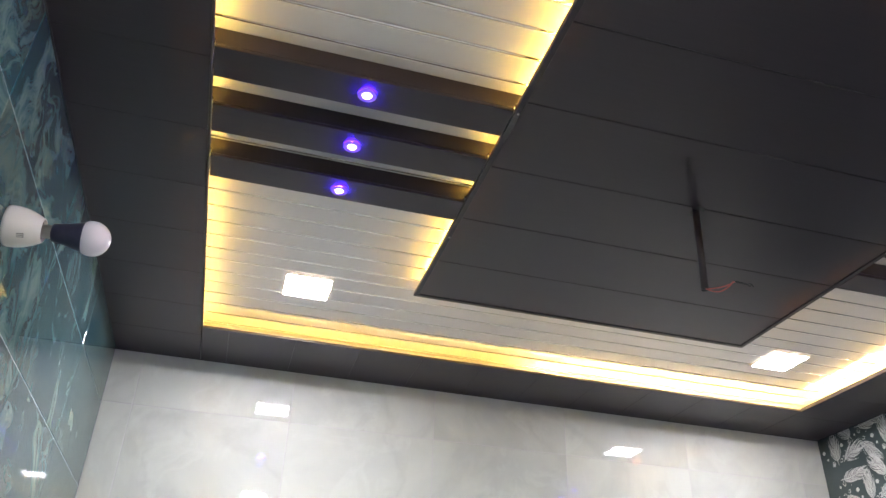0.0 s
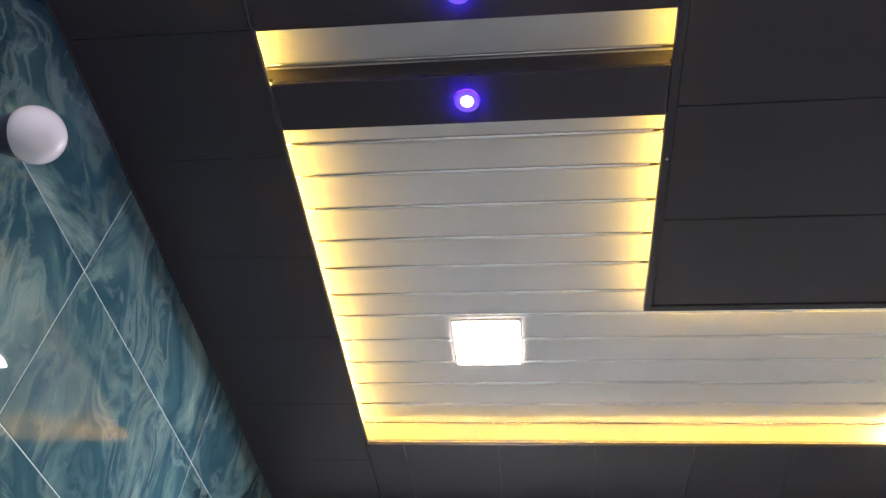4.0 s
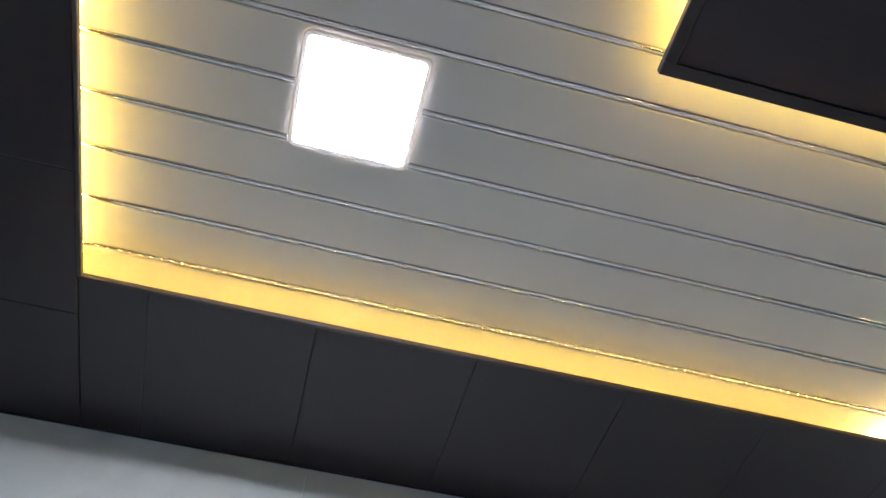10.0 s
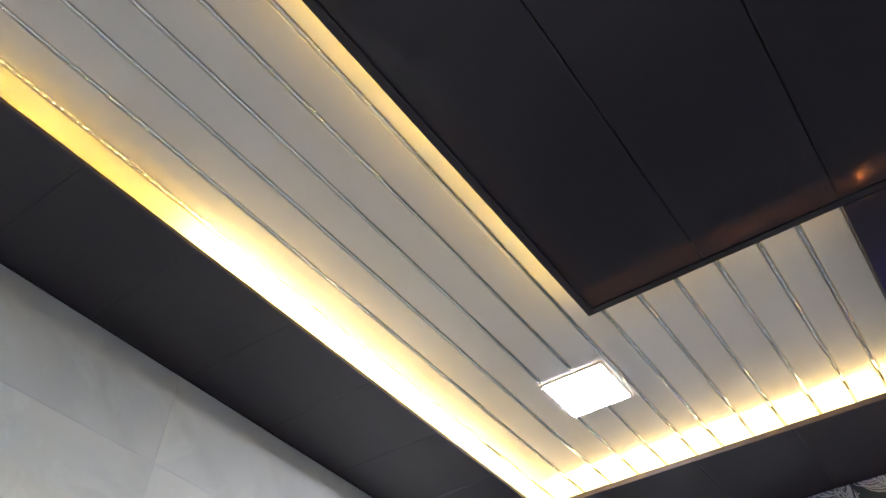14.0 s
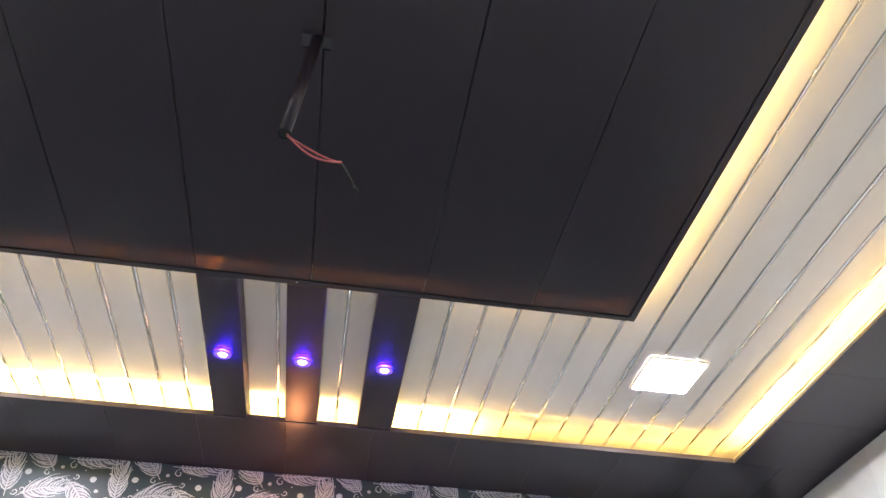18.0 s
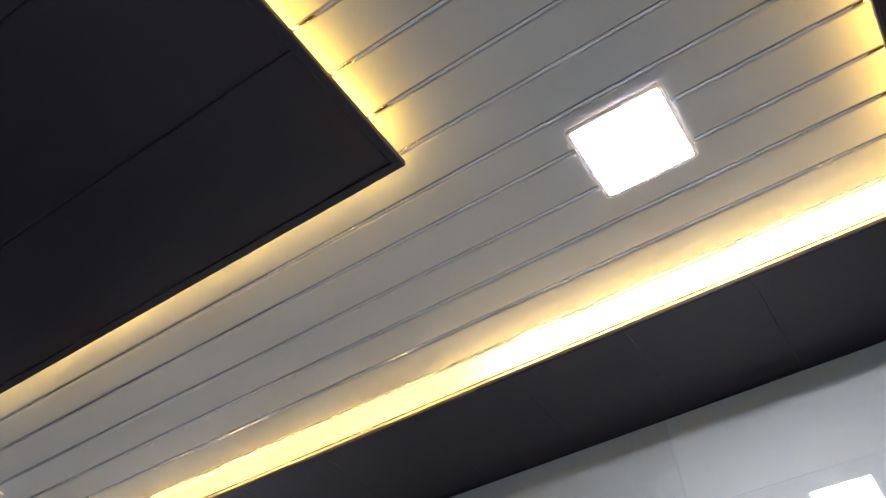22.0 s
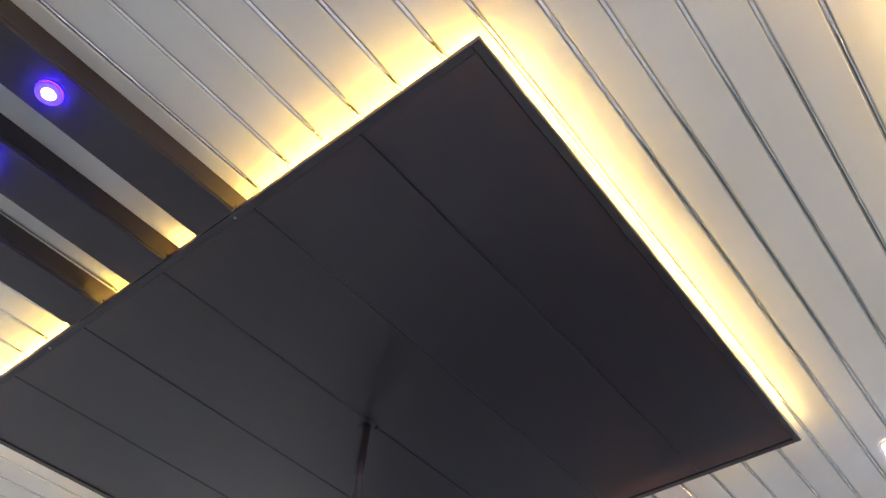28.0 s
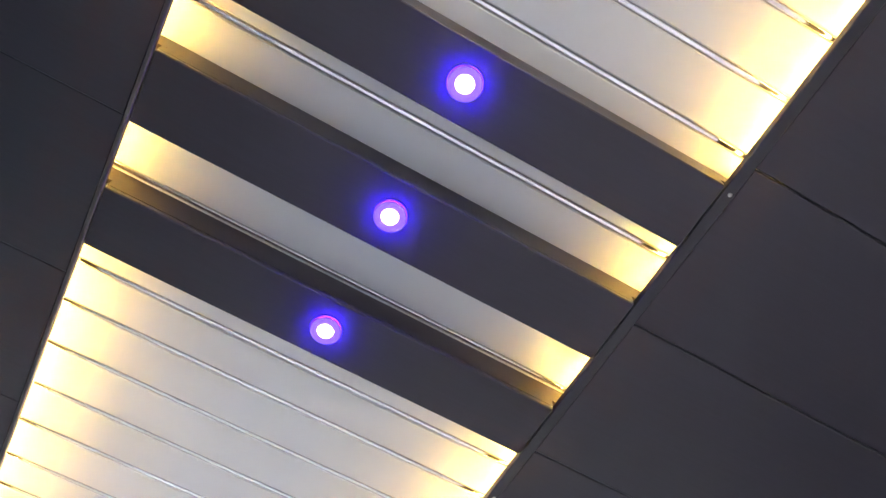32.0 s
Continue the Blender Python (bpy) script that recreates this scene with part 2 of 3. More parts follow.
_col = mix(GREEN, ramp(GREEN, _br, [(0.55, (0, 0, 0)), (0.61, (0.35, 0.35, 0.35)), (0.67, (0, 0, 0))]), _col, (0.13, 0.145, 0.105))
_col = mix(GREEN, 1.0, _col, (1.42, 1.33, 1.22), "MULTIPLY")
link(GREEN, _col, bsdf(GREEN).inputs["Base Color"])
bump(GREEN, noise_tex(GREEN, _p, 2.5, 2), 0.02, 0.004)

GROUT = mat("light_grout", (0.52, 0.58, 0.57), 0.7)
GROUT_PALE = mat("grey_grout", (0.58, 0.585, 0.58), 0.6)
PAPER = mat("teal_wallpaper", (0.022, 0.040, 0.042), 0.32)
link(PAPER, mix(PAPER, noise_tex(PAPER, position(PAPER), 3, 4), (0.026, 0.042, 0.043), (0.058, 0.098, 0.096)), bsdf(PAPER).inputs["Base Color"])
PRINT = mat("silver_print", (0.42, 0.45, 0.43), 0.32)
link(PRINT, mix(PRINT, noise_tex(PRINT, position(PRINT), 14, 4), (0.44, 0.47, 0.45), (0.74, 0.77, 0.73)), bsdf(PRINT).inputs["Base Color"])
PRINT_SOFT = mat("grey_print", (0.15, 0.165, 0.16), 0.35)
link(PRINT_SOFT, mix(PRINT_SOFT, noise_tex(PRINT_SOFT, position(PRINT_SOFT), 22, 4), (0.10, 0.115, 0.112), (0.27, 0.285, 0.275)), bsdf(PRINT_SOFT).inputs["Base Color"])
FLOOR = mat("pale_floor_tile", (0.58, 0.58, 0.58), 0.15)
link(FLOOR, mix(FLOOR, noise_tex(FLOOR, position(FLOOR), 3, 6), (0.54, 0.54, 0.54), (0.62, 0.62, 0.62)), bsdf(FLOOR).inputs["Base Color"])
CONCRETE = mat("bare_slab", (0.30, 0.29, 0.28), 0.9)
WHITE_PLASTIC = mat("white_plastic", (0.73, 0.755, 0.735), 0.28)
IVORY = mat("ivory_plastic", (0.74, 0.74, 0.69), 0.3)
GREY_PLASTIC = mat("aged_white_plastic", (0.26, 0.27, 0.28), 0.38)
HOLDER = mat("cream_plastic", (0.80, 0.77, 0.72), 0.22)
SOCKET = mat("brown_socket", (0.075, 0.035, 0.022), 0.5)
HOLE = mat("dark_hole", (0.02, 0.02, 0.02), 0.7)
NAVY = mat("navy_plastic", (0.030, 0.030, 0.060), 0.35)
link(NAVY, mix(NAVY, noise_tex(NAVY, position(NAVY, (1, 1, 1)), 60, 5, 0.7), (0.016, 0.016, 0.038), (0.055, 0.055, 0.095)), bsdf(NAVY).inputs["Base Color"])
METAL = mat("nickel_metal", (0.45, 0.42, 0.38), 0.3, 1.0)
BRASS = mat("dull_steel", (0.13, 0.125, 0.12), 0.45, 1.0)
OPAL = mat("opal_bulb", (0.78, 0.74, 0.80), 0.2)
BLACK_PIPE = mat("black_conduit", (0.026, 0.020, 0.021), 0.45)
RED_WIRE = mat("red_wire", (0.55, 0.13, 0.11), 0.4)
BARE = mat("tarnished_wire", (0.05, 0.05, 0.045), 0.45, 0.6)
RIM = mat("translucent_rim", (0.62, 0.60, 0.57), 0.3)
_t = node(RIM, "ShaderNodeBsdfTranslucent", Color=(0.95, 0.85, 0.62, 1))
_m = node(RIM, "ShaderNodeMixShader", Fac=0.05)
link(RIM, bsdf(RIM).outputs["BSDF"], _m.inputs[1])
link(RIM, _t.outputs["BSDF"], _m.inputs[2])
link(RIM, _m.outputs["Shader"], RIM.node_tree.nodes["Material Output"].inputs["Surface"])
TAPE = mat("led_tape", (0.70, 0.66, 0.55), 0.5)

PANEL_LIGHT = glow("panel_diffuser", (0.945, 0.960, 1.085), PANEL_GLOW)
WARM_HALO = glow("warm_halo", (1.0, 0.58, 0.17), 0.9)
WARM = (1.0, 0.615, 0.108)
LED_A = glow("led_dim", WARM, LED_LOW)
LED_E = glow("led_fuller", WARM, LED_MID * 1.4)
LED_G = glow("led_edge", (1.0, 0.66, 0.16), LED_MID * 0.95)
LED_H = glow("led_faint", WARM, LED_MID * 0.7)
LED_F = glow("led_full", WARM, LED_MID * 1.3)
LED_C = glow("led_bright", (1.0, 0.68, 0.22), LED_HIGH)
LED_D = glow("led_strong", (1.0, 0.66, 0.18), LED_HIGH * 0.42)
SPOT_LENS = glow("spot_lens", (0.62, 0.50, 1.0), SPOT_GLOW)
SPOT_RING = glow("spot_ring", (0.22, 0.10, 0.95), 0.60, (0.10, 0.08, 0.22))
SPOT_BLOOM = glow("spot_bloom", (0.040, 0.006, 1.0), 420.0, (0.10, 0.08, 0.22))
LIT_BULB = glow("lit_bulb", (1.0, 0.37, 0.13), BULB_GLOW)

# ---------------------------------------------------------------- shell of the room
T = 0.15
FLOOR_B = slab(KW_ - T, KE + T, KS - T, KN + T, -0.12, 0.0)
solid("floor", FLOOR_B, FLOOR, "pale glossy tiled floor of the room", "floor", kind="structure")
solid("slab_above", slab(KW_ - T, KE + T, KS - T, KN + T, 2.90, 3.05), CONCRETE, "plain slab closing the room above the ceiling", "ceiling", kind="structure")


def ceiling_boards():
    """White boards in one sheet: flat slats with a chrome line sunk between them."""
    ys = [-1.365, -1.280, -1.191, -1.108, -1.022, -0.931, -0.857, -0.771, -0.686, -0.594, -0.506, -0.423, -0.339, -0.256, -0.173, -0.090, -0.006,
          0.081, 0.167, 0.251, 0.335, 0.412, 0.498, 0.586, 0.668, 0.752, 0.823, 0.909, 0.993, 1.077, 1.162, 1.248, 1.333]
    # Half a joint, from the board inwards: rounded white shoulder, upright edge and gap in shade grey, chrome bead.
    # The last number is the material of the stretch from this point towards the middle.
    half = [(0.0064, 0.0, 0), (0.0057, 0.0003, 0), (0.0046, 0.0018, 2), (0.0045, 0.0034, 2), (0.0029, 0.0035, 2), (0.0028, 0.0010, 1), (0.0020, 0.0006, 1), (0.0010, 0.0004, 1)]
    prof = [(RS - 0.12, 0.0, 0)]
    for y in ys:
        if y < RS - 0.10 or y > RN + 0.10:
            continue
        prof += [(y - dy, dz, mi) for dy, dz, mi in half]
        prof += [(y + dy, dz, half[max(k - 1, 0)][2]) for k, (dy, dz, mi) in reversed(list(enumerate(half)))]
    prof.append((RN + 0.12, 0.0, 0))
    bm = bmesh.new()
    cols = []
    for x in (RW_ - 0.12, RE + 0.12):
        cols.append([bm.verts.new((x, y, CEIL + dz)) for y, dz, _ in prof])
    top = [[bm.verts.new((x, y, CEIL + 0.012)) for y in (prof[0][0], prof[-1][0])] for x in (RW_ - 0.12, RE + 0.12)]
    for i in range(len(prof) - 1):
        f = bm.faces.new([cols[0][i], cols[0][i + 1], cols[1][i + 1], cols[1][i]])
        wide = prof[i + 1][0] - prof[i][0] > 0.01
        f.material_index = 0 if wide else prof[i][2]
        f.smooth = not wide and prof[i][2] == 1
    bm.faces.new([top[0][0], top[1][0], top[1][1], top[0][1]])
    bmesh.ops.recalc_face_normals(bm, faces=bm.faces[:])
    return solid("ceiling", bm, (WHITE_PVC, CHROME, JOINT_SHADE), "recessed ceiling of glossy white boards with chrome lines", "ceiling", kind="structure")


ceiling_boards()


def border(name, x0, x1, y0, y1, cuts, along_x, g=0.0002, round_=0.0008, bare=0.0):
    """One side of the dark soffit: planks side by side with open joints, on a backing board."""
    bm = bmesh.new()
    edges = [x0 if along_x else y0] + sorted(cuts) + [x1 if along_x else y1]
    for a, b in zip(edges, edges[1:]):
        p = slab(a + g, b - g, y0, y1, Z0, Z0 + 0.009, round_) if along_x else slab(x0, x1, a + g, b - g, Z0, Z0 + 0.009, round_)
        me = mesh_of("plank", p)
        bm.from_mesh(me)
        bpy.data.meshes.remove(me)
    n = len(bm.faces)
    # bare: how far the planks reach into the cove without a backing board
    quad_box(bm, x0, x1 - bare, y0, y1, Z0 + 0.0045, Z0 + 0.0096, 1)
    return solid(name, bm, (DARK_Y if along_x else DARK_X, GAP), "dark laminate soffit planks bordering the recessed ceiling", "ceiling border", kind="structure")


WEST_CUTS = [0.067 + 0.2545 * k for k in range(-6, 6)]
EAST_CUTS = [0.050 + 0.2545 * k for k in range(-6, 7)]
NORTH_CUTS = [0.047 + 0.252 * k for k in range(-5, 5)]
SOUTH_CUTS = [0.010 + 0.252 * k for k in range(-5, 6)]
border("ceiling_border_west", KW_, RW_ - 0.0065, KS, KN, [c for c in WEST_CUTS if KS + 0.05 < c < KN - 0.05], False, 0.00002, 0.0013, 0.085)
border("ceiling_border_east", RE + 0.0065, KE, KS, KN, [c for c in EAST_CUTS if KS + 0.05 < c < KN - 0.05], False)
border("ceiling_border_north", RW_ - 0.005, RE + 0.005, RN + 0.0065, KN, [c for c in NORTH_CUTS if RW_ + 0.05 < c < RE - 0.05], True)
border("ceiling_border_south", RW_ - 0.005, RE + 0.005, KS, RS - 0.0065, [c for c in SOUTH_CUTS if RW_ + 0.05 < c < RE - 0.05], True)

# Slim bead round the recess, and the back of the cove above the border.
b_ = 0.006
for nm, box in (("trim_west", (RW_ - b_, RW_, RS, RN)), ("trim_east", (RE, RE + b_, RS, RN)), ("trim_north", (RW_ - b_, RE + b_, RN, RN + b_)), ("trim_south", (RW_ - b_, RE + b_, RS - b_, RS))):
    solid(nm, slab(*box, Z0 - 0.0018, Z0 + (0.013 if nm == "trim_east" else 0.0075), 0.001), LIT_BEAD, "thin bead along the edge of the recess, browned by painted-in cove light", "trim", kind="structure")
for nm, box in (("cove_back_west", (RW_ - 0.10, RW_ - 0.09, RS - 0.09, RN + 0.09)), ("cove_back_east", (RE + 0.09, RE + 0.10, RS - 0.09, RN + 0.09)),
                ("cove_back_north", (RW_ - 0.09, RE + 0.09, RN + 0.09, RN + 0.10)), ("cove_back_south", (RW_ - 0.09, RE + 0.09, RS - 0.10, RS - 0.09))):
    solid(nm, slab(*box, Z0 + 0.013, CEIL - 0.001), WHITE_PVC, "white upright closing the back of the light cove", "trim", kind="structure")

# A second length of bead laid over the south one, where the two meet.
solid("trim_south_lap", slab(RW_ + 0.01, -0.409, RS - b_ + 0.001, RS + 0.0022, Z0 - 0.0030, Z0 + 0.0060, 0.0008), BEAD, "overlapping end of the dark bead", "trim", kind="structure")

# Angle bead where the border meets the walls.
for nm, box in (("wall_trim_west", (KW_, KW_ + 0.004, KS, KN)), ("wall_trim_east", (KE - 0.004, KE, KS, KN)), ("wall_trim_north", (KW_ + 0.0045, KE - 0.0045, KN - 0.004, KN)), ("wall_trim_south", (KW_ + 0.0045, KE - 0.0045, KS, KS + 0.004))):
    solid(nm, slab(*box, Z0 - 0.003, Z0 - 0.0005, 0.0005), BEAD, "thin dark bead between the soffit and the wall", "trim", kind="structure")


# ---------------------------------------------------------------- hanging centre panel
def centre_panel():
    p = thing("hanging_ceiling_panel", "dark laminate panel hung under the white ceiling", "ceiling panel", (0, 0, Z0))
    z = 0.004
    t = 0.016
    joints = [CS + t] + [-0.511 + 0.2545 * k for k in range(5)] + [CN - t]
    for a, b in zip(joints, joints[1:]):
        part("plank", slab(CW_ + t, CE - t, a + 0.0006, b - 0.0006, z, z + 0.009, 0.0018), DARK_X, p)
    part("backing_board", slab(CW_ + 0.068, CE - 0.068, CS + 0.068, CN - 0.068, z + 0.0092, z + 0.0130), GAP, p)
    for box in ((CW_, CE, CS, CS + t), (CW_, CE, CN - t, CN), (CW_, CW_ + t, CS + t, CN - t), (CE - t, CE, CS + t, CN - t)):
        trim = part("edge_trim", slab(*box, z - 0.003, z + 0.0095, 0.0012), BEAD, p, "dark edge trim")
    part("frame_core", slab(CW_ + 0.07, CE - 0.07, CS + 0.07, CN - 0.07, z + 0.013, CEIL - Z0 - 0.001), GAP, p)
    for x, y in ((CW_ + 0.010, -0.215), (CW_ + 0.010, 0.36), (CE - 0.010, 0.03)):
        bm = lathe([(0, -0.0012), (0.0022, -0.001), (0.003, 0.0), (0.003, 0.001)], 10)
        bmesh.ops.translate(bm, verts=bm.verts[:], vec=(x, y, z - 0.003))
        part("screw", bm, METAL, p, "small bright screw head")
    return p


centre_panel()


# ---------------------------------------------------------------- beams with blue spots
def beam(x0, x1, ya, yb, group):
    w = yb - ya
    p = thing("ceiling_beam", "dark laminate beam joining the centre panel to the border", "ceiling beam", (0, ya, Z0 + 0.001), group)
    part("bottom_board", slab(x0, x1, 0, w, 0, 0.009, 0.0014), DARK_X, p)
    for a in (0.0004, w - 0.0084):
        bm = bmesh.new()
        quad_box(bm, x0, x1, a, a + 0.008, 0.0095, 0.0225)
        quad_box(bm, x0 - 0.06, x1 + 0.06, a, a + 0.008, 0.0226, CEIL - Z0 - 0.002)
        part("side_board", bm, DARK_X, p)
    return p


def spot(x, y, group):
    p = thing("spot_light", "round recessed spotlight glowing violet blue in a beam", "spotlight", (x, y, Z0 + 0.001), group)
    part("bezel", lathe([(0.0235, 0.0), (0.0235, -0.0010), (0.0218, -0.0016), (0.0214, 0.0)], 36), NAVY, p)
    # Added blue emitter behind the ring; lights the beam to imitate lens bloom.
    part("bloom_emitter", lathe([(0.0176, -0.0024), (0.0176, -0.0054)], 36), SPOT_BLOOM, p, "added blue emitter for the halo round the spot")
    ring = part("glow_ring", lathe([(0.0175, -0.0055), (0.0212, -0.0055), (0.0213, -0.0062), (0.0205, -0.0068), (0.0120, -0.0070), (0.0116, -0.0050)], 36), SPOT_RING, p, "violet translucent ring")
    part("lens", lathe([(0.0116, -0.0050), (0.0108, -0.0072), (0.0066, -0.0083), (0.0, -0.0086)], 32), SPOT_LENS, ring, "bright lens")


for (a, b), sx in zip(WEST_BEAMS, (-0.967,) * 3):
    beam(RW_ + 0.0010, CW_ - 0.0015, a, b, "beams beside the green wall")
    spot(sx, (a + b) / 2 - 0.001, "spots beside the green wall")
for (a, b), sx in zip(EAST_BEAMS, (0.954,) * 3):
    beam(CE + 0.0015, RE - 0.0010, a, b, "beams beside the papered wall")
    spot(sx, (a + b) / 2 + 0.002, "spots beside the papered wall")


# ---------------------------------------------------------------- square panel lights
def rounded_frame(s, r, z0, z1, inner, seg=6):
    """A square ring with rounded corners: outer half side s, inner half side."""
    bm = bmesh.new()

    def loop(h, rad, z):
        out = []
        for cx, cy, a0 in ((1, 1, 0), (-1, 1, 90), (-1, -1, 180), (1, -1, 270)):
            for i in range(seg + 1):
                a = radians(a0 + 90 * i / seg)
                out.append(bm.verts.new((cx * (h - rad) + rad * math.cos(a), cy * (h - rad) + rad * math.sin(a), z)))
        return out

    loops = [loop(s, r, z1), loop(s, r, z0 + 0.002), loop(s - 0.002, r, z0), loop(inner, r * 0.6, z0 + 0.001), loop(inner, r * 0.6, z0 + 0.004)]
    n = len(loops[0])
    for a, b in zip(loops, loops[1:]):
        for i in range(n):
            bm.faces.new([a[i], a[(i + 1) % n], b[(i + 1) % n], b[i]])
    bmesh.ops.recalc_face_normals(bm, faces=bm.faces[:])
    return bm


def rounded_plate(h, rad, z, seg=6):
    bm = bmesh.new()
    v = []
    for cx, cy, a0 in ((1, 1, 0), (-1, 1, 90), (-1, -1, 180), (1, -1, 270)):
        for i in range(seg + 1):
            a = radians(a0 + 90 * i / seg)
            v.append(bm.verts.new((cx * (h - rad) + rad * math.cos(a), cy * (h - rad) + rad * math.sin(a), z)))
    bm.faces.new(v[::-1])
    return bm


def panel_light(x, y):
    p = thing("panel_light", "square white panel light shining on the white ceiling", "panel light", (x, y, CEIL), "four square panel lights")
    rim = part("rim", rounded_frame(0.084, 0.010, -0.0080, -0.0030, 0.0765), RIM, p, "translucent white plastic rim")
    part("diffuser", rounded_plate(0.0768, 0.007, -0.0060), PANEL_LIGHT, p, "bright diffuser")
    # Added warm emitter inside the rim, shining sideways to imitate the halo round the lamp.
    bm = bmesh.new()
    lo, hi = [[bm.verts.new((cx * 0.0775, cy * 0.0775, z)) for cx, cy in ((1, 1), (-1, 1), (-1, -1), (1, -1))] for z in (-0.0055, -0.0005)]
    for k in range(4):
        bm.faces.new([lo[k], hi[k], hi[(k + 1) % 4], lo[(k + 1) % 4]])
    part("warm_halo", bm, WARM_HALO, rim, "added warm emitter for the halo round the lamp")


for x, y in ((-0.971, 0.916), (0.932, 0.918), (0.931, -0.973), (-0.935, -0.968)):
    panel_light(x, y)


# ---------------------------------------------------------------- light strips
def light_strip(name_at, a, b, glow_mat, label, out=(0, 0, 1)):
    """A tape with one small lamp every 16.7 mm from a to b (points in plan); out: the way that the lamps face."""
    ax, ay, z = a[0], a[1], name_at
    dx, dy = b[0] - a[0], b[1] - a[1]
    length = math.hypot(dx, dy)
    ux, uy = dx / length, dy / length
    along = Vector((ux, uy, 0))
    out = Vector(out)
    across = out.cross(along)
    p = thing("light_strip", label, "light strip", (ax, ay, z), "light strips")
    bm = bmesh.new()
    v = [bm.verts.new(s * along + w * across + h * out) for h in (0, 0.0012) for s in (0, length) for w in (-0.005, 0.005)]
    for f in ((0, 1, 3, 2), (4, 6, 7, 5), (0, 4, 5, 1), (2, 3, 7, 6), (0, 2, 6, 4), (1, 5, 7, 3)):
        bm.faces.new([v[i] for i in f])
    part("tape", bm, TAPE, p)
    verts, faces = [], []
    n = max(1, round(length / 0.01667))
    for i in range(n):
        s = (i + 0.5) * length / n
        k = len(verts)
        for h in (0.0012, 0.0025):
            for ds, w in ((-0.002, -0.002), (0.002, -0.002), (0.002, 0.002), (-0.002, 0.002)):
                verts.append((s + ds) * along + w * across + h * out)
        faces += [(k + 4, k + 5, k + 6, k + 7), (k, k + 1, k + 5, k + 4), (k + 1, k + 2, k + 6, k + 5), (k + 2, k + 3, k + 7, k + 6), (k + 3, k, k + 4, k + 7)]
    me = bpy.data.meshes.new("lamps")
    me.from_pydata(verts, [], faces)
    me.materials.append(glow_mat)
    ob = new("lamps", me)
    ob.parent = p
    tagged(ob, "row of tiny warm lamps", kind="stuff")


LZ = Z0 + 0.0102
o = 0.026
o_n = 0.027
light_strip(LZ, (RW_ - 0.025, RN + o_n), (0.015, RN + o_n), LED_A, "dimmer warm light strip hidden in the cove")
light_strip(LZ, (0.018, RN + o_n), (RE - 0.01, RN + o_n), LED_C, "bright warm light strip hidden in the cove")
light_strip(LZ, (RE + 0.031, -0.518), (RE + 0.031, RN - 0.01), LED_C, "bright warm light strip hidden in the cove")
light_strip(LZ, (RE + 0.011, RS + 0.01), (RE + 0.011, -0.522), LED_A, "dimmer warm light strip hidden in the cove")
light_strip(LZ, (-0.409, RS - o), (RE - 0.01, RS - o), LED_D, "warm light strip hidden in the cove")
light_strip(LZ, (RW_ + 0.01, RS - o), (-0.412, RS - o), LED_C, "bright warm light strip hidden in the cove")
light_strip(LZ, (RW_ - 0.035, RS), (RW_ - 0.035, RN + 0.005), LED_F, "warm light strip hidden in the cove")
CZ = Z0 + 0.0135
light_strip(CZ, (CW_ + 0.031, CS + 0.03), (CW_ + 0.031, CN - 0.03), LED_F, "warm light strip on top of the centre panel")
light_strip(Z0 + 0.032, (CE - 0.0695, CS + 0.03), (CE - 0.0695, CN - 0.03), LED_E, "warm light strip on the core of the centre panel", (1, 0, 0))
light_strip(CZ, (CW_ + 0.03, CN - 0.012), (CE - 0.03, CN - 0.012), LED_H, "warm light strip on top of the centre panel")
light_strip(CZ, (CW_ + 0.03, CS + 0.010), (CE - 0.03, CS + 0.010), LED_G, "warm light strip on top of the centre panel")
light_strip(Z0 + 0.0170, (0.606, 0.214), (0.580, 0.194), LED_C, "loose offcut of light strip face down on the centre panel", (0, 0, -1))


# ---------------------------------------------------------------- drop conduit with bare wires
def conduit():
    top = Vector((-0.013, 0.008, Z0 + 0.003))
    tip = Vector((-0.011, 0.026, Z0 - 0.232))
    p = thing("fan_conduit", "black conduit stub hanging from the centre panel with loose red wires", "conduit", top)
    d = tip - top
    pipe = part("pipe", tube([(0, 0, 0), d * 0.5, d], 0.0095, 14), BLACK_PIPE, p, "black plastic pipe")
    bm = lathe([(0.0, -0.0005), (0.0080, -0.0005), (0.0080, -0.004), (0.0095, -0.004)], 14)
    bmesh.ops.translate(bm, verts=bm.verts[:], vec=d + Vector((0, 0, 0.001)))
    part("open_end", bm, HOLE, pipe)
    for dy in (-0.017, 0.017):
        clip = part("clip", slab(-0.012, 0.012, dy - 0.0065, dy + 0.0065, -0.0062, -0.0046, 0.0005), BRASS, p, "bent steel clip")
        part("clip_lip", slab(0.012, 0.0138, dy - 0.0065, dy + 0.0065, -0.011, -0.0046, 0.0005), BRASS, clip)
    a = d + Vector((0, 0, 0.002))
    for k in (0, 1):
        pts = []
        for i in range(15):
            q = i / 14
            loop = (0.007 if k else -0.004) * math.sin(math.pi * q)
            pts.append(a + Vector((0.003 * k + 0.026 * q, -0.004 - 0.081 * q - 0.4 * loop, -0.004 - 0.016 * math.sin(math.pi * q * 0.9) + loop - 0.010 * q)))
        wire = part("wire", tube(pts, 0.0017, 6), RED_WIRE, p, "loose red wire")
    e = pts[-1]
    for k in (-1, 1):
        pts = []
        for i in range(17):
            q = i / 16
            w = 0.0018 * k * (2.2 if q > 0.8 else 1.0)
            pts.append(e + Vector((0.030 * q, -0.026 * q + w * math.cos(14 * q), -0.020 * q + w * math.sin(14 * q))))
        part("wire_end", tube(pts, 0.0011, 5), BARE, wire, "bare twisted wire end")


conduit()


